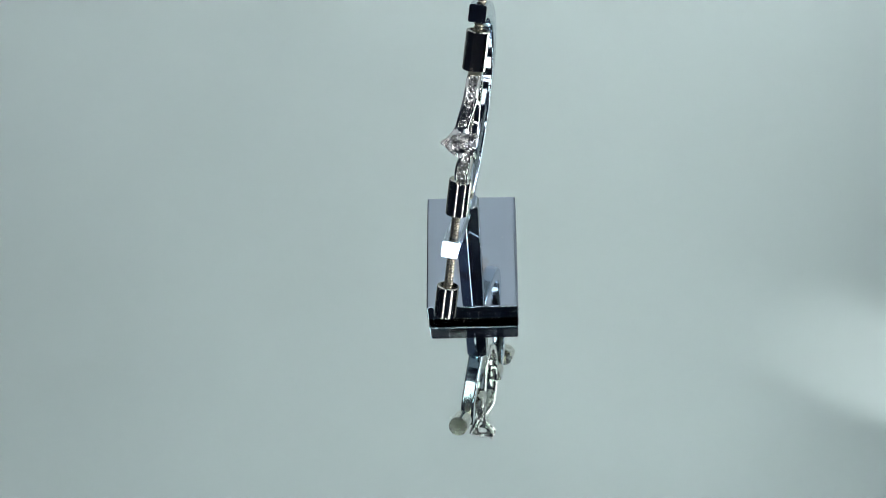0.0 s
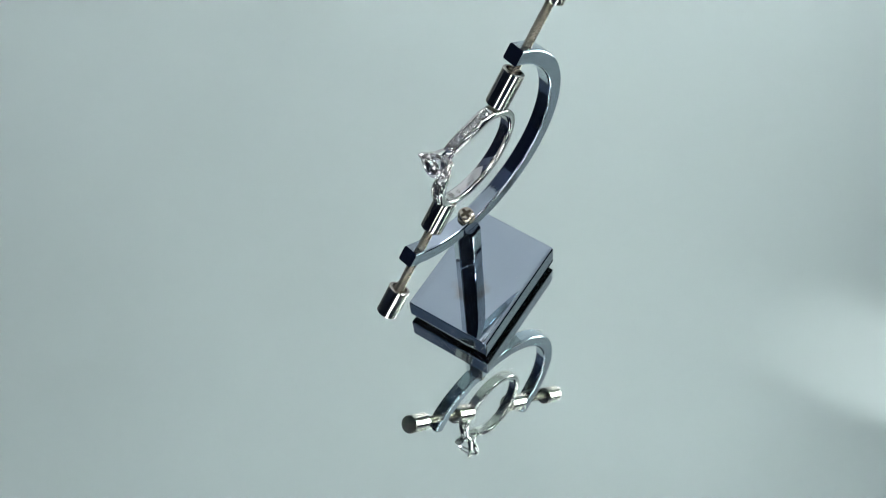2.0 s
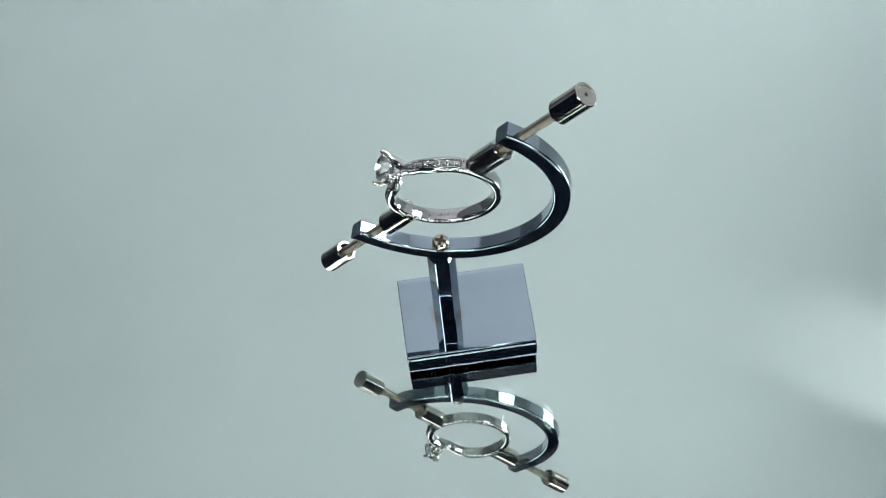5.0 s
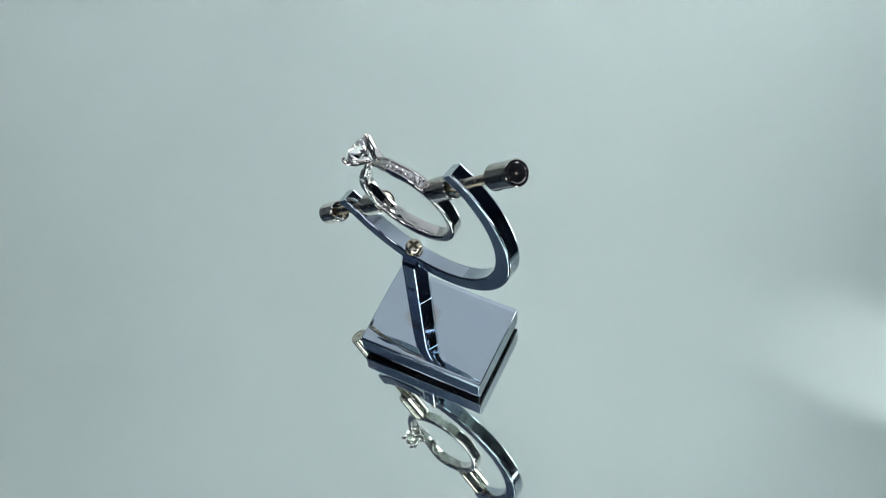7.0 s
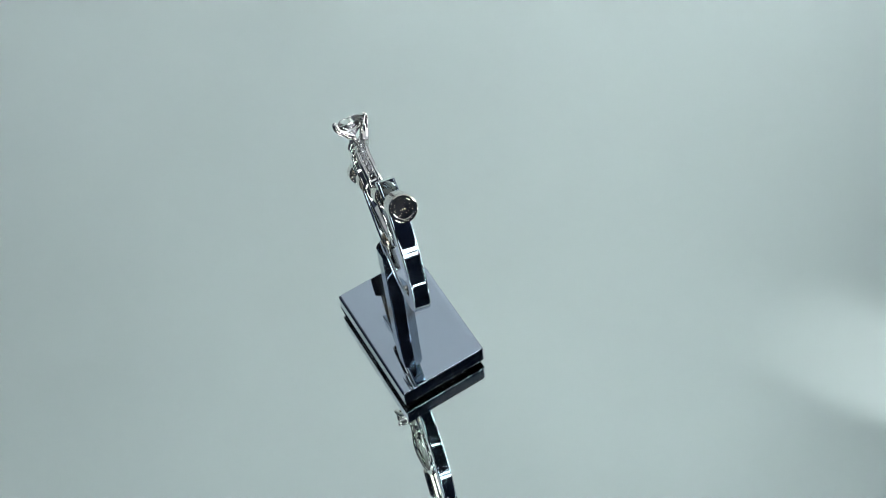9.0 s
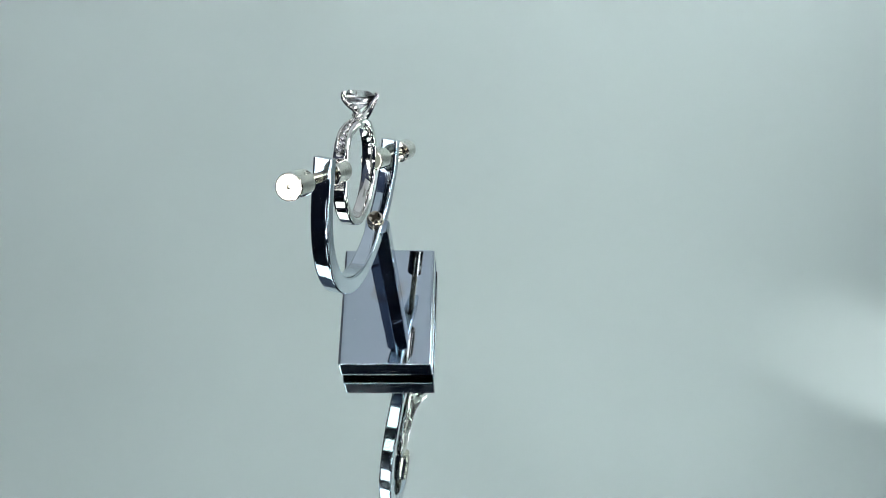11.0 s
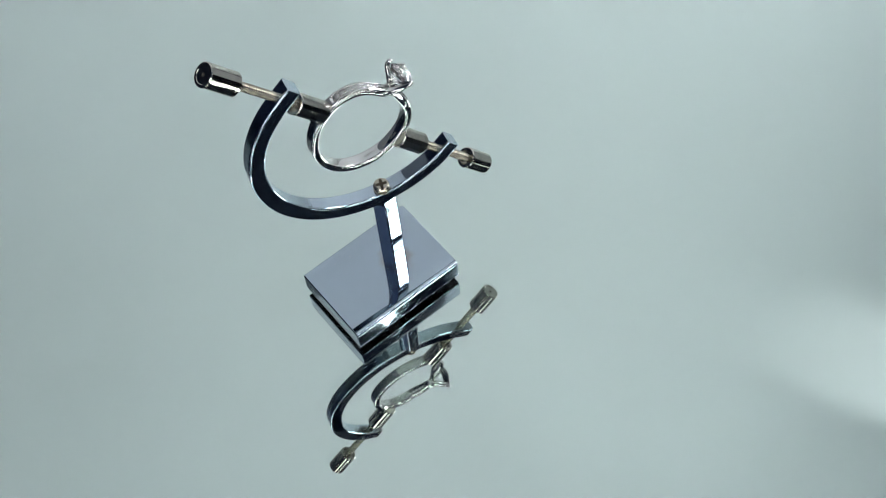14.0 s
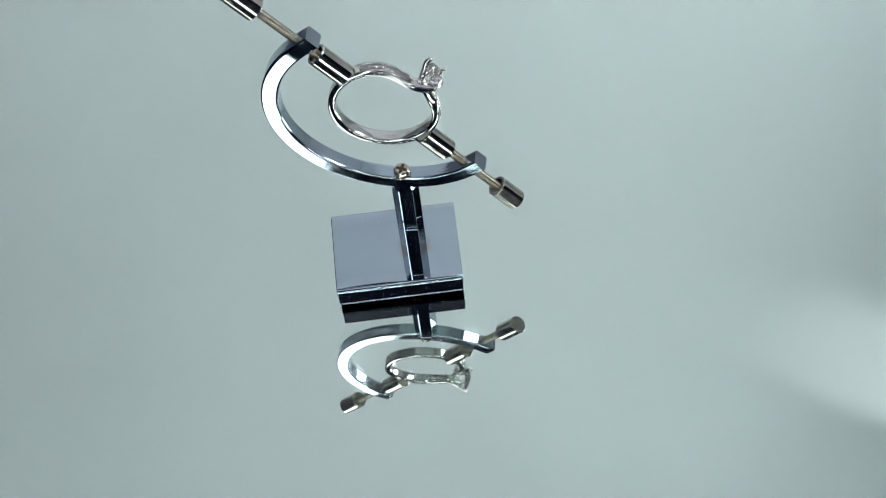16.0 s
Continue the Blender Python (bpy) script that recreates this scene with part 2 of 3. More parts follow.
def lights():
    light_panel("panel_lamp", (-0.4225, -0.455, 0.895), 0.275, 0.75, (0, 1, 0), LIT_LEFT, "square white glowing LED panel high on the black curtain")
    light_panel("panel_lamp", (-0.315, -0.40, 1.285), 0.27, 0.09, (0, 0, -1), LIT_LEFT, "long white glowing LED panel under the ceiling")
    light_panel("panel_lamp", (0.70, -0.455, 1.19), 0.15, 0.17, (0, 1, 0), LIT_LEFT, "small white glowing LED panel high on the black curtain")
    light_panel("panel_lamp", (-0.25, -0.455, 0.20), 0.10, 0.16, (0, 1, 0), LIT_LEFT, "narrow white glowing LED panel on the black curtain")
    light_panel("panel_lamp", (0.785, 0.15, 0.52), 0.32, 0.36, (-1, 0, 0), LIT_RIGHT, "wide white glowing LED panel on the side wall", shade_flap=0.07)
    light_panel("panel_lamp", (0.67, -0.385, 1.285), 0.20, 0.09, (0, 0, -1), LIT_RIGHT, "white glowing LED panel under the ceiling")
    light_panel("panel_lamp", (0.735, -0.405, 0.645), 0.09, 0.10, (-0.80, 0.45, -0.40), LIT_LEFT, "small square white LED lamp in the tent's corner")
    light_panel("strip_lamp", (0.21, -0.455, 0.392), 0.86, 0.028, (0, 1, 0), LIT_TUBE, "thin slanting white LED strip on the black curtain", roll=ROLL_STRIP)
    light_panel("strip_lamp", (0.10, -0.455, 0.020), 0.70, 0.020, (0, 1, 0), LIT_TUBE, "thin white LED strip low on the black curtain")
    # added lamp, out of view, that makes the bright streak on the cloth
    lamp = bpy.data.lights.new("streak_fill", "SPOT")
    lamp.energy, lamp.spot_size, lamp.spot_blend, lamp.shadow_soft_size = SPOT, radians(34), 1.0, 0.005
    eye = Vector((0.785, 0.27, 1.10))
    new("streak_fill", lamp).matrix_basis = look(eye, (0.555, 0.485, 1.28))
    # added unseen black cloth that keeps the spot off the front of the ceiling
    a, b = Vector((0.30, 0.568, 1.262)), Vector((0.523, 0.449, 1.294))
    m = eye.lerp((a + b) / 2, 0.25)
    edge = (b - a).normalized()
    out = ((b - eye).cross(a - eye)).normalized()
    if out.y > 0:
        out = -out
    ray = edge.cross(out)
    bm = bmesh.new()
    box(bm, (-0.06, 0.0016, -0.001), (0.06, 0.07, 0.001))
    bevel(bm, 0.0004, 1)
    top = new("spot_blocker")
    top.matrix_basis = Matrix.Translation(m) @ Matrix((edge, out, ray)).transposed().to_4x4()
    part("blocker_cloth", bm, BLACK, top, "stiff black cloth panel added to block the spot")
    bm = bmesh.new()
    lathe(bm, [(-0.065, 0), (-0.065, 0.003), (0.065, 0.003), (0.065, 0)], Matrix.Translation((0, 0.072, 0)), 12)
    part("blocker_rod", bm, HOUSING, top)
    at = top.matrix_basis @ Vector((0.06, 0.072, 0))
    bm = bmesh.new()
    lathe(bm, [(0, 0), (0, 0.003), (X1 - at.x, 0.003), (X1 - at.x, 0)], top.matrix_basis.inverted() @ Matrix.Translation(at), 12)
    part("arm", bm, HOUSING, top, "added thin black arm holding the cloth to the side wall")
    tagged(top, "added unseen black cloth on a thin rod that shades the ceiling", "lamp flag")


booth()
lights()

# ---- the ring holder ----
HX, HY, HZ = 0.503, 0.708, 0.278  # half sides and height of the base block
MID = Vector((0.0171, -0.2844, 2.9525))
AX_D = Vector((0.14803, 0.61339, 0.77578)).normalized()
AX_W = Vector((-0.97446, 0.22440, 0.00851))
AX_W = (AX_W - AX_D * AX_W.dot(AX_D)).normalized()
AX_N = AX_W.cross(AX_D)
BAR = 0.164  # how far the clamp bar lies inside the yoke's ends


def yf(s, n, w):
    """A point of the yoke's own plane, in the holder's metres."""
    return (MID + AX_D * s + AX_N * n + AX_W * w) * U


def along_bar(s, sign=1, n=BAR):
    """The pose whose x axis runs along the clamp bar, starting at s."""
    m = Matrix((AX_D * sign, AX_N, AX_W * sign)).transposed().to_4x4()
    return Matrix.Translation(yf(s, n, 0)) @ m


def holder():
    top = new("ring_holder")
    # base block: the long edges rolled by buffing, the short ends crisp
    hx, hy, hz = HX, HY, HZ
    half = [(0.06, 0.0), (0.0, 0.0), (-0.004, 0.002), (-0.006, 0.005), (-0.005, 0.008), (-0.003, 0.010), (0.0, 0.012), (0.0, 0.016), (0.0, 0.05), (0.0, hz - 0.05), (0.0, hz - 0.022), (0.004, hz - 0.010), (0.014, hz - 0.0045), (0.05, hz - 0.0018), (0.10, hz + 0.0006), (0.17, hz + 0.0019), (0.26, hz + 0.0022)]
    profile = [(hx - a, z) for a, z in half] + [(a - hx, z) for a, z in reversed(half)]
    ends = [(hy, 0.022), (hy, 0.008), (hy - 0.0025, 0.0025), (hy - 0.008, 0.0), (hy - 0.013, 0.0)]
    bm = bmesh.new()
    sweep(bm, [[Vector((x * (1 - a / hx), y, a + z * (1 - 2 * a / hz))) * U for x, z in profile] for y, a in [(-y, a) for y, a in ends] + ends[::-1]])
    part("base", bm, RUSTY, top, "polished chrome block with a faint rust ring", 50)
    rnd = random.Random(7)
    bm = bmesh.new()
    for i in range(26):
        z, side = rnd.uniform(0.03, 0.24), rnd.randrange(5)
        x, y = rnd.uniform(-0.48, 0.48), rnd.uniform(-0.68, 0.68)
        p = [(x, -HY, z), (x, HY, z), (-HX, y, z), (HX, y, z), (x * 0.8, y * 0.8, HZ + 0.0022)][side]
        bmesh.ops.create_icosphere(bm, subdivisions=1, radius=rnd.uniform(0.0025, 0.0055) * U, matrix=Matrix.Translation(Vector(p) * U))
    tagged(part("dust", bm, DUST, top, "pale dust specks on the block"), kind="stuff")
    # hexagonal post
    cx, cy, r, z0, z1 = -0.007, -0.203, 0.148, HZ - 0.003, 1.655
    bm = bmesh.new()
    hexa = lambda k, z: [Vector(((cx + k * r * math.cos(radians(27.5 + 60 * i))) * U, (cy + k * r * math.sin(radians(27.5 + 60 * i))) * U, z * U)) for i in range(6)]
    sweep(bm, [hexa(1, z0), hexa(1, 0.842), hexa(0.985, 0.845), hexa(0.985, 0.847), hexa(1, 0.850), hexa(1, 1.60), hexa(0.88, z1)])
    bevel(bm, 0.012 * U, 2, [e for e in bm.edges if abs(e.verts[0].co.z - e.verts[1].co.z) > 0.3 * U])
    part("post", bm, GROUND, top, "hexagonal chrome spacer post", 8)
    # yoke: half ring of square bar with straight ends
    c, ri, ro, h = 0.141, 1.0836, 1.251, 0.081
    rm, ht = (ri + ro) / 2, (ro - ri) / 2
    sec = rounded_rect(ht, h, 0.019, 3)
    rows = [(0, -1)] + [(a, 0) for a in range(0, 181, 3)] + [(180, 1)]
    st = []
    for a, end in rows:
        ca, sa = math.cos(radians(a)), math.sin(radians(a))
        ns = [0.0 if end else c + (rm + u) * sa for u, v in sec]
        st.append([yf((rm + u) * ca, n, v + 0.012 * smooth(0.0, 0.25, n) + 0.030 * n) for (u, v), n in zip(sec, ns)])
    bm = bmesh.new()
    sweep(bm, st)
    part("yoke", bm, GROUND, top, "half-round chrome yoke of square bar", 50)
    # cross-head screw, upright on the yoke's inner side above the post
    foot = Vector((-0.010, -0.191, 1.755))
    up = Matrix.Translation(foot * U) @ Matrix.Rotation(radians(-90), 4, "Y")
    bm = bmesh.new()
    R = 0.088
    prof = [(-0.02, 0), (-0.02, R * 0.9), (0.0, R * 0.95), (0.012, R), (0.03, R), (0.034, R * 0.82), (0.040, R * 0.82), (0.044, R * 0.96), (0.070, R * 0.96), (0.084, R * 0.88), (0.092, R * 0.70), (0.094, R * 0.0)]
    lathe(bm, [(a * U, q * U) for a, q in prof], up, 36)
    screw = part("screw", bm, BRASS, top, "warm nickel cross-head screw with washer", 22)
    # not sunk: a thin raised star with the recess's shade in its colour
    bm = bmesh.new()
    lobes = [(q, 66 + 90 * k + a) for k in range(4) for q, a in ((0.056, -15), (0.060, 0), (0.056, 15), (0.024, 45))]
    star = [[Vector((q * math.cos(radians(a)) * U, q * math.sin(radians(a)) * U, z * U)) + foot * U for q, a in lobes] for z in (0.0935, 0.0956)]
    sweep(bm, star)
    part("recess", bm, RECESS_SHADE, screw, "cross-shaped recess, its shade painted on a thin star")
    # clamp screws: threaded rod, outer knob, inner pad
    for sign, pad0, pad1, knob0, knob1, rk, rp in ((1, 0.605, 0.985, 1.73, 2.085, 0.116, 0.112), (-1, 0.485, 0.85, 1.610, 1.936, 0.112, 0.112)):
        rod = new("clamp_screw", mesh_of("clamp_screw", thread(pad1 - 0.08, knob0 + 0.08, sign), THREAD, 60))
        rod.parent = top
        tagged(rod, "fine threaded steel rod")
        bm = bmesh.new()
        e = 0.010
        lathe(bm, [(a * U, q * U) for a, q in ((knob0 + 0.06, 0.042), (knob0 + 0.06, rk * 0.66), (knob0, rk * 0.72), (knob0, rk - e), (knob0 + e * 0.4, rk - e * 0.4), (knob0 + e, rk), (knob1 - e, rk), (knob1 - e * 0.4, rk - e * 0.35), (knob1, rk - e), (knob1, rk * 0.74), (knob1 - 0.003, rk * 0.70), (knob1 - 0.003, rk * 0.16), (knob1 - 0.03, rk * 0.1), (knob1 - 0.03, 0))], along_bar(0, sign), 48)
        part("knob", bm, NICKEL, rod, "round nickel thumb knob", 18)
        bm = bmesh.new()
        lathe(bm, [(a * U, q * U) for a, q in ((pad0 + 0.012, 0), (pad0 + 0.012, rp * 0.8), (pad0, rp * 0.84), (pad0, rp - e), (pad0 + e * 0.4, rp - e * 0.35), (pad0 + e, rp), (pad1 - e, rp), (pad1 - e * 0.4, rp - e * 0.35), (pad1, rp - e), (pad1, rp * 0.74), (pad1 - 0.07, rp * 0.68), (pad1 - 0.07, 0.04))], along_bar(0, sign), 48)
        pad = part("pad", bm, NICKEL, rod, "round nickel clamping pad", 18)
        bm = bmesh.new()
        lathe(bm, [(a * U, q * U) for a, q in ((pad0 - 0.006, 0), (pad0 - 0.006, rp * 0.72), (pad0 - 0.002, rp * 0.79), (pad0 + 0.011, rp * 0.79), (pad0 + 0.011, 0))], along_bar(0, sign), 32)
        part("pad_tip", bm, SILICONE, rod, "pale greenish grey soft tip")
    return tagged(top, "chrome ring holder with yoke on a hexagonal post", "ring holder")


def thread(a, b, sign):
    """A screw thread round the clamp bar from a to b."""
    bm = bmesh.new()
    pitch, r0, depth, sides, per = 0.0285, 0.047, 0.010, 20, 6
    m = along_bar(0, sign)
    rings = []
    for i in range(int((b - a) / pitch * per) + 1):
        x = a + i * pitch / per
        ring = []
        for k in range(sides):
            f = (i / per - k / sides) % 1.0
            tri = abs(2 * f - 1)
            ang = 2 * math.pi * k / sides
            r = (r0 - depth * min(1, max(0, 1.25 * tri - 0.1))) * U
            ring.append(bm.verts.new(m @ Vector((x * U, r * math.cos(ang), r * math.sin(ang)))))
        rings.append(ring)
    for p, q in zip(rings, rings[1:]):
        for k in range(sides):
            j = (k + 1) % sides
            bm.faces.new((p[k], p[j], q[j], q[k]))
    return bm


# ---- the ring ----
RING_S, RING_N, RING_R, RING_W = 0.043, 0.179, 0.478, -0.020
LEAN = radians(6.2)  # the ring leans out of the yoke's plane about the clamp bar


def yr(s, n, w):
    d = n - BAR
    return yf(s, BAR + d * math.cos(LEAN) - w * math.sin(LEAN), RING_W + w * math.cos(LEAN) + d * math.sin(LEAN))


def rf(phi, radius, w):
    """A point of the ring: phi in degrees from the stone towards the upper clamp, radius from the ring's centre."""
    a = radians(phi)
    return yr(RING_S + radius * math.sin(a), RING_N - radius * math.cos(a), w) - RING_O


RING_O = Vector((0, 0, 0))
RING_O = yr(RING_S, RING_N, 0)


def smooth(a, b, x):
    x = min(1, max(0, (x - a) / (b - a)))
    return x * x * (3 - 2 * x)


def shank(phi):
    """Mid radius, half thickness, half width and side shift of the band at phi (0 to 360)."""
    d = min(phi, 360 - phi)
    side = 1 if phi < 180 else -1
    k = 1 - (smooth(10, 52, d) if side > 0 else smooth(8, 42, d))
    half_t = 0.0375 + 0.004 * (1 - smooth(40, 110, d))
    half_w = 0.068 - 0.008 * k
    rise = -0.075 * (1 - smooth(8, 75, d))
    end = 1 if side > 0 else 0.4 + 0.6 * smooth(4, 17, d)
    slim = 1 if side > 0 else 0.6 + 0.4 * smooth(6, 32, d)
    return RING_R + half_t + rise, half_t * end, half_w * end * slim, (0.045 if side > 0 else -0.028) * k


def channelled(hw, ht, d):
    """The band's section at d degrees from the stone, with the groove that holds the small stones."""
    deep = 0.020 * smooth(12, 17, d) * (1 - smooth(71, 76, d))
    g, r = 0.47 * hw, 0.5 * ht
    out = [(hw, -ht + r), (hw, ht - r), (hw - 0.3 * r, ht - 0.25 * r), (hw - r, ht), (g + 0.010, ht + 0.1 * deep), (g + 0.004, ht - 0.1 * deep), (g, ht - deep)]
    out += [(0.0, ht - deep)] + [(-x, y) for x, y in reversed(out)]
    return out + [(-hw + 0.3 * r, -ht + 0.25 * r), (-hw + r, -ht), (hw - r, -ht), (hw - 0.3 * r, -ht + 0.25 * r)]


def ribbon_mesh(bm, points, sizes, first, sides=24):
    """A tapering bar through points, square-shouldered at its start and oval at its end; sizes are its half thickness along 'first' and its half width."""
    st, u = [], first
    for i, p in enumerate(points):
        t = (points[min(len(points) - 1, i + 1)] - points[max(0, i - 1)]).normalized()
        u = (u - t * u.dot(t)).normalized()
        v, (a, b) = t.cross(u), sizes[i]
        power = 2 / (2 + 3.0 * (1 - smooth(0.04, 0.28, i / len(points))))
        ring_pts = []
        for k in range(sides):
            c, q = math.cos(2 * math.pi * (k + 0.5) / sides), math.sin(2 * math.pi * (k + 0.5) / sides)
            ring_pts.append(p + u * a * math.copysign(abs(c) ** power, c) + v * b * math.copysign(abs(q) ** power, q))
        st.append(ring_pts)
    sweep(bm, st)


def gem_mesh(bm, m, length, width, crown, pav, n=16):
    """A pear brilliant: point towards local +x, z up, girdle at z = 0."""
    def outline(k, count, f):
        a = 2 * math.pi * k / count
        x, y = math.cos(a), math.sin(a)
        taper = 1 - 0.42 * max(0, x) ** 1.2
        return (f * length / 2 * x, f * width / 2 * y * taper * 1.06)
    table = [bm.verts.new(m @ Vector((*outline(k + 0.5, n // 2, 0.56), crown))) for k in range(n // 2)]
    star = [bm.verts.new(m @ Vector((*outline(k, n // 2, 0.80), crown * 0.55))) for k in range(n // 2)]
    g1 = [bm.verts.new(m @ Vector((*outline(k, n, 1.0), 0.008 * U))) for k in range(n)]
    g0 = [bm.verts.new(m @ Vector((*outline(k, n, 1.0), -0.008 * U))) for k in range(n)]
    low = [bm.verts.new(m @ Vector((*outline(k + 0.5, n // 2, 0.42), -pav * 0.62))) for k in range(n // 2)]
    culet = bm.verts.new(m @ Vector((-0.04 * length, 0, -pav)))
    bm.faces.new(table)
    h = n // 2
    for k in range(h):
        j = (k + 1) % h
        bm.faces.new((table[k - 1], star[k], table[k]))
        bm.faces.new((star[k], g1[2 * k], g1[2 * k + 1]))
        bm.faces.new((star[k], g1[2 * k + 1], star[j]))
        bm.faces.new((star[j], g1[2 * k + 1], g1[(2 * k + 2) % n]))
        bm.faces.new((table[k], star[k], star[j]))
        bm.faces.new((g0[2 * k], low[k], g0[2 * k + 1]))
        bm.faces.new((g0[2 * k + 1], low[k], g0[(2 * k + 2) % n]))
        bm.faces.new((g0[2 * k], low[k - 1], low[k]))
        bm.faces.new((low[k], culet, low[k - 1]))
    for k in range(n):
        j = (k + 1) % n
        bm.faces.new((g1[k], g0[k], g0[j], g1[j]))


def flowing(points, radii, steps=6):
    """More points and radii along a smooth curve through the given ones."""
    out, size = [], []
    for i in range(len(points) - 1):
        a, b, c, d = points[max(0, i - 1)], points[i], points[i + 1], points[min(len(points) - 1, i + 2)]
        for k in range(steps):
            x = k / steps
            out.append(0.5 * (2 * b + (c - a) * x + (2 * a - 5 * b + 4 * c - d) * x * x + (3 * b - a - 3 * c + d) * x ** 3))
            size.append(radii[i] + (radii[i + 1] - radii[i]) * x)
    return out + [points[-1]], size + [radii[-1]]


def rod_mesh(bm, points, radii, sides=10):
    """A tapering round wire through points."""
    st = []
    for i, p in enumerate(points):
        a, b = points[max(0, i - 1)], points[min(len(points) - 1, i + 1)]
        t = (b - a).normalized()
        u = t.orthogonal().normalized() if i == 0 else (u - t * u.dot(t)).normalized()
        v = t.cross(u)
        st.append([p + (u * math.cos(2 * math.pi * k / sides) + v * math.sin(2 * math.pi * k / sides)) * radii[i] for k in range(sides)])
    sweep(bm, st)


def ring():
    top = new("diamond_ring")
    top.matrix_basis = Matrix.Translation(RING_O)
    bm = bmesh.new()
    st = []
    for i in range(241):
        phi = 15 + 340 * i / 240
        rm, ht, hw, sh = shank(phi)
        st.append([rf(phi, rm + v, sh + u) for u, v in channelled(hw, ht, min(phi, 360 - phi))])
    sweep(bm, st)
    part("band", bm, GOLD, top, "polished white gold band with channelled crossing shoulders", 60)
    up_frame = lambda phi, r, w: Matrix.Translation(rf(phi, r, w)) @ frame_at(phi)
    for side in (1, -1):
        at = lambda d: d if side > 0 else 360 - d
        for i in range(9):
            d = 17.5 + 6.5 * i
            phi = at(d)
            rm, ht, hw, sh = shank(phi)
            bm = bmesh.new()
            gem_round(bm, up_frame(phi, rm + ht + 0.002, sh), (0.0235 + 0.0008 * i) * U)
            part("small_diamond", bm, DIAMOND, top, smooth=0)
            bm = bmesh.new()
            for w in (-1, 1):
                bmesh.ops.create_icosphere(bm, subdivisions=1, radius=0.0085 * U, matrix=up_frame(at(d + 2.6), rm + ht - 0.002, sh + w * 0.021))
            part("bead", bm, GOLD, top)
            if 1 <= i <= 5:
                bm = bmesh.new()
                lathe(bm, [(-0.001 * U, 0), (-0.001 * U, 0.013 * U), (0.001 * U, 0.015 * U), (0.001 * U, 0)], up_frame(phi, rm - ht - 0.0005, sh) @ Matrix.Rotation(radians(90), 4, "Y"), 14)
                hole = part("setting_hole", bm, HOLE_LIGHT, top, "small drilled hole as a pale disc, light through it painted in")
                bm = bmesh.new()
                lathe(bm, [(a * U, q * U) for a, q in ((-0.003, 0.0125), (0.002, 0.0135), (0.002, 0.0185), (-0.003, 0.0185), (-0.003, 0.0125))], up_frame(phi, rm - ht - 0.0005, sh) @ Matrix.Rotation(radians(90), 4, "Y"), 16)
                part("hole_rim", bm, GOLD, hole, "bright rim of the drilled hole")
    # the pear stone, its point towards +w
    R0 = 0.665
    m = up_frame(1.4, R0, 0.030) @ Matrix.Rotation(radians(90), 4, "Z")
    bm = bmesh.new()
    L, W = 0.148, 0.110
    gem_mesh(bm, m, 2 * L * U, 2 * W * U, 0.048 * U, 0.140 * U, 40)
    part("pear_diamond", bm, PEAR, top, "pear-cut clear diamond", smooth=0)
    rim = lambda x, y, z: m @ (Vector((x, y, z)) * U)
    # prongs that grow out of the two shoulders
    rm, ht, hw, sh = shank(20)
    tipward = [rf(20, rm, sh), rf(15, shank(15)[0] + 0.001, shank(15)[3] + 0.002), rf(9.4, 0.461, 0.066), rf(5.25, 0.492, 0.092), rf(2.65, 0.541, 0.120), rf(1.53, 0.600, 0.147), rim(L * 0.97, 0, -0.018), rim(L * 1.05, 0, 0.008), rim(L * 1.04, 0, 0.027), rim(L * 0.92, 0, 0.034)]
    thick, side_w = [0.0405, 0.0405, 0.041, 0.040, 0.036, 0.030, 0.025, 0.020, 0.014, 0.006], [0.060, 0.060, 0.056, 0.050, 0.044, 0.038, 0.032, 0.026, 0.018, 0.006]
    pts, a = flowing(tipward, [q * U for q in thick])
    bm = bmesh.new()
    ribbon_mesh(bm, pts, list(zip(a, flowing(tipward, [q * U for q in side_w])[1])), frame_at(20).to_3x3() @ Vector((0, 0, 1)))
    part("prong", bm, GOLD, top, "white gold shoulder sweeping up into a claw at the stone's point", 60)
    for e in (-1, 1):
        root = 17 if e > 0 else 343
        rm, ht, hw, sh = shank(root)
        wside = -0.4 * hw if e > 0 else -0.6 * hw
        pts = [rf(root * 1.0, rm, sh + wside), rim(-0.03, e * 0.03, -0.135), rim(-0.075, e * 0.055, -0.09), rim(-L * 0.86, e * W * 0.80, -0.035), rim(-L * 0.92, e * W * 0.88, 0.006), rim(-L * 0.90, e * W * 0.86, 0.028), rim(-L * 0.80, e * W * 0.76, 0.036)]
        bm = bmesh.new()
        rod_mesh(bm, *flowing(pts, [q * U for q in (0.028, 0.034, 0.033, 0.028, 0.024, 0.019, 0.008)]), 12)
        part("prong", bm, GOLD, top, "white gold claw at the stone's round end", 60)
    # gallery: the web between the round-end claws
    bm = bmesh.new()
    rod_mesh(bm, [rim(-L * 0.86, W * 0.8 * (k / 6 - 1), -0.035 - 0.045 * (1 - (k / 6 - 1) ** 2)) for k in range(13)], [0.014 * U] * 13, 8)
    part("gallery", bm, GOLD, top, "thin curved gallery wire", 60)
    bm = bmesh.new()
    bmesh.ops.create_icosphere(bm, subdivisions=3, radius=0.048 * U, matrix=rim_pose(rf(0, 0.484, 0.0), frame_at(0), (1.5, 1.0, 0.6)))
    part("collet", bm, GOLD, top, "small white gold boss where the shoulders cross", 60)
    # hallmark on the inside of the band
    stamp(top, "750", 270, 0.047)
    bm = bmesh.new()
    rnd = random.Random(11)
    x = -0.050
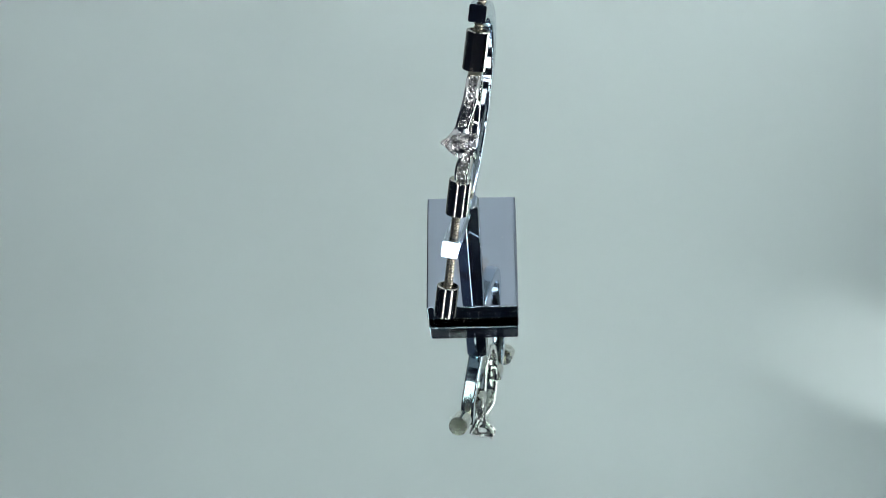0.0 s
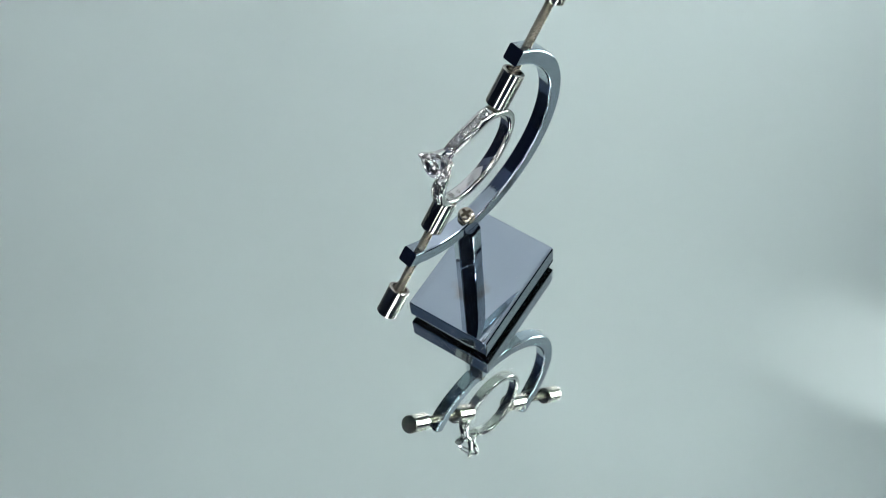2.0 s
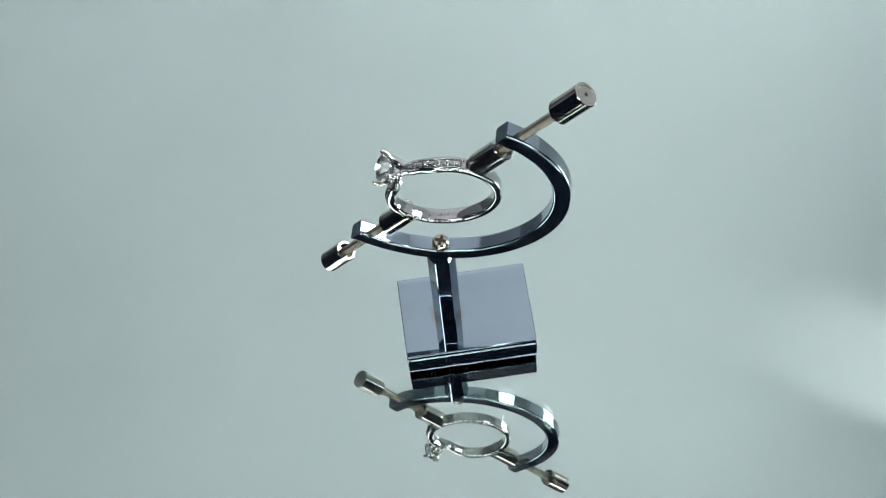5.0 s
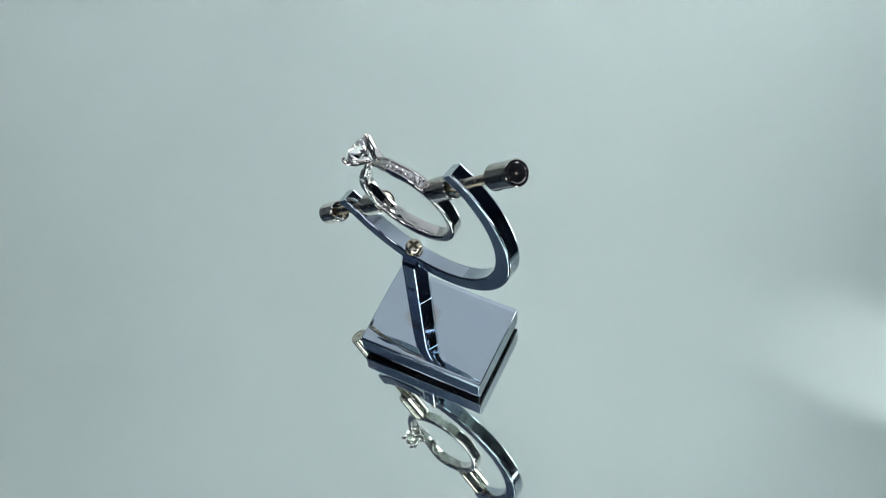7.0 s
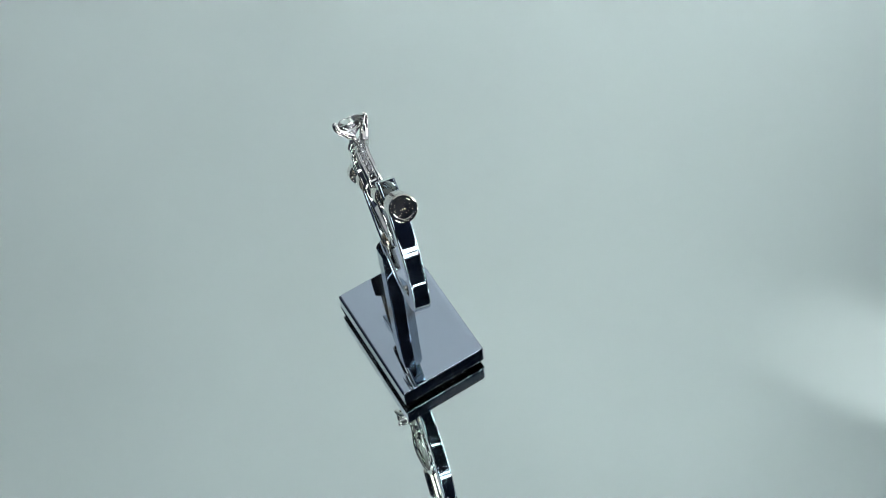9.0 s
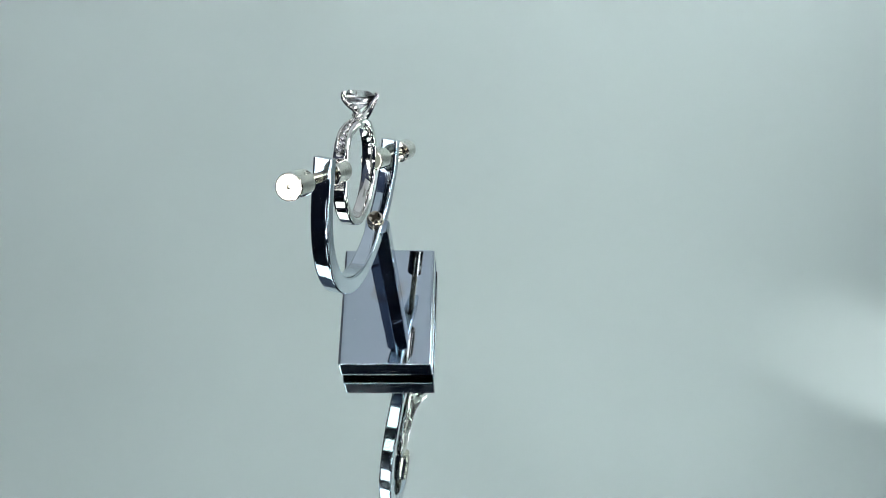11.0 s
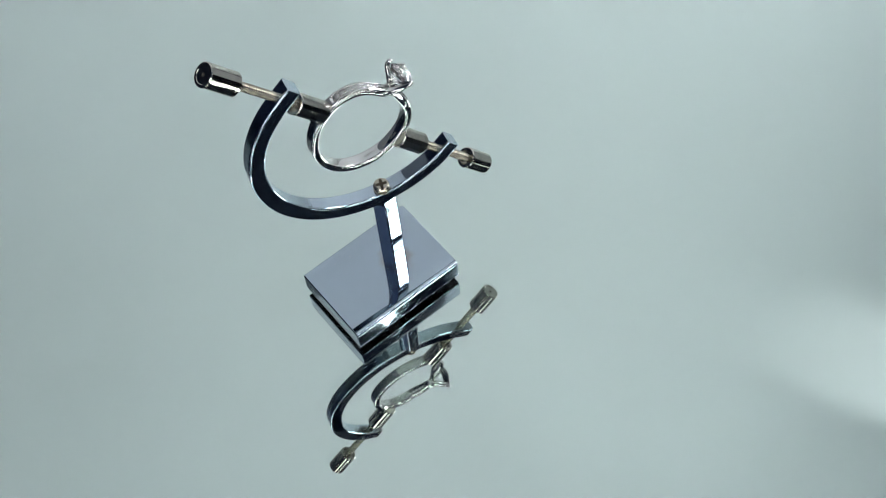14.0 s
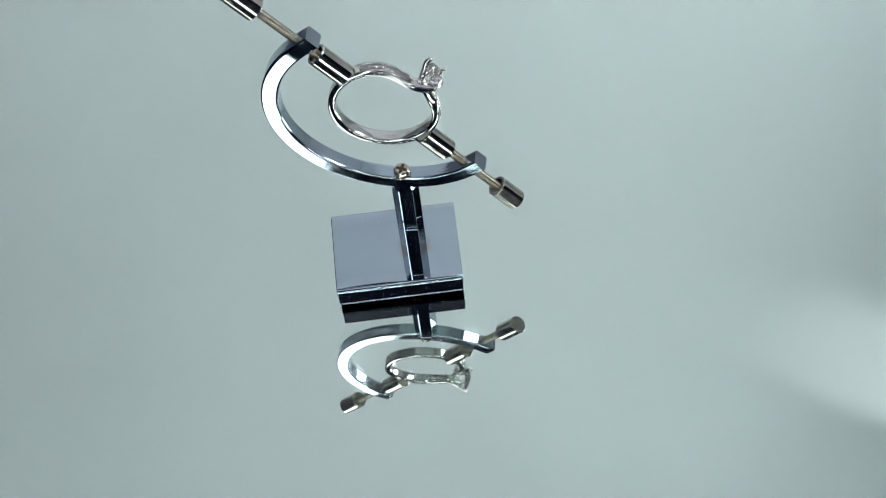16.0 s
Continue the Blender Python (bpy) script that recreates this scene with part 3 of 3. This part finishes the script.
    while x < 0.050:
        lean, low, high = rnd.uniform(-0.006, 0.006), rnd.uniform(-0.014, -0.006), rnd.uniform(0.002, 0.013)
        stroke(bm, 233, x, low, x + lean, high, 0.0011)
        if rnd.random() < 0.5:
            stroke(bm, 233, x, low, x + 0.010, low + rnd.uniform(-0.002, 0.006), 0.0011)
        x += rnd.uniform(0.006, 0.013)
    part("worn_mark", bm, ENGRAVE, top, "worn engraved marks")
    bm = bmesh.new()
    for x0, y0, x1, y1 in ((-0.016, 0.006, 0.0, -0.018), (0.0, -0.018, 0.016, 0.006), (0.016, 0.006, 0.008, 0.016), (0.008, 0.016, 0.0, 0.009), (0.0, 0.009, -0.008, 0.016), (-0.008, 0.016, -0.016, 0.006)):
        stroke(bm, 255, 1.35 * x0, 1.35 * y0, 1.35 * x1, 1.35 * y1)
    part("heart_mark", bm, ENGRAVE, top, "small engraved heart outline")
    return tagged(top, "white gold ring with pear diamond and pave shoulders", "ring")


def rim_pose(p, axes, scale):
    return Matrix.Translation(p) @ axes @ Matrix.Diagonal((*scale, 1))


def inside(phi, x, y, lift=0.0012):
    """A point on the inside of the band; x runs round it, y across it."""
    p = phi + math.degrees(x / RING_R)
    rm, ht, hw, sh = shank(p % 360)
    return rf(p, rm - ht - lift, y + sh)


def stroke(bm, phi, x0, y0, x1, y1, half=0.0022):
    dx, dy = x1 - x0, y1 - y0
    k = half / math.hypot(dx, dy)
    ox, oy = -dy * k, dx * k
    bm.faces.new([bm.verts.new(inside(phi, x, y)) for x, y in ((x0 + ox, y0 + oy), (x1 + ox, y1 + oy), (x1 - ox, y1 - oy), (x0 - ox, y0 - oy))])


def stamp(top, text, phi, size):
    cu = bpy.data.curves.new("hallmark", "FONT")
    cu.body, cu.size, cu.align_x, cu.align_y = text, size * 1.35, "CENTER", "CENTER"
    ob = new("hallmark", cu)
    me = bpy.data.meshes.new_from_object(ob.evaluated_get(bpy.context.evaluated_depsgraph_get()))
    bpy.data.objects.remove(ob)
    for v in me.vertices:
        v.co = inside(phi, STAMP_X * v.co.x, STAMP_Y * v.co.y)
    me.materials.clear()
    me.materials.append(ENGRAVE)
    ob = new("hallmark", me)
    ob.parent = top
    return tagged(ob, "engraved number 750")


STAMP_X, STAMP_Y = -1, 1


def frame_at(phi):
    """Axes at phi: x along the band, y across it, z outward."""
    o, a = rf(phi, 0.0, 0.0), rf(phi, 1.0, 0.0)
    out, across = (a - o).normalized(), (rf(phi, 0.0, 1.0) - o).normalized()
    return Matrix((across.cross(out), across, out)).transposed().to_4x4()


def gem_round(bm, m, r):
    n = 8
    table = [bm.verts.new(m @ Vector((0.55 * r * math.cos(2 * math.pi * (k + 0.5) / n), 0.55 * r * math.sin(2 * math.pi * (k + 0.5) / n), 0.34 * r))) for k in range(n)]
    gird = [bm.verts.new(m @ Vector((r * math.cos(2 * math.pi * k / n), r * math.sin(2 * math.pi * k / n), 0))) for k in range(n)]
    cul = bm.verts.new(m @ Vector((0, 0, -0.86 * r)))
    bm.faces.new(table)
    for k in range(n):
        j = (k + 1) % n
        bm.faces.new((gird[k], gird[j], table[k]))
        bm.faces.new((table[k - 1], gird[k], table[k]))
        bm.faces.new((gird[k], cul, gird[j]))


holder_thing = holder()
ring_thing = ring()


def motions():
    """The turntable goes round steadily, clockwise seen from above."""
    rows_h, rows_r = [], []
    for i in range(33):
        t = 0.5 * i
        m = pose(0, 0, 0, 0, 0, -7.023 - 16.480 * t) @ Matrix.Translation((0.465 * U, 0.340 * U, 0))
        rows_h.append((t, m))
        rows_r.append((t, m @ Matrix.Translation(RING_O)))
    walk(holder_thing, rows_h)
    walk(ring_thing, rows_r)


motions()
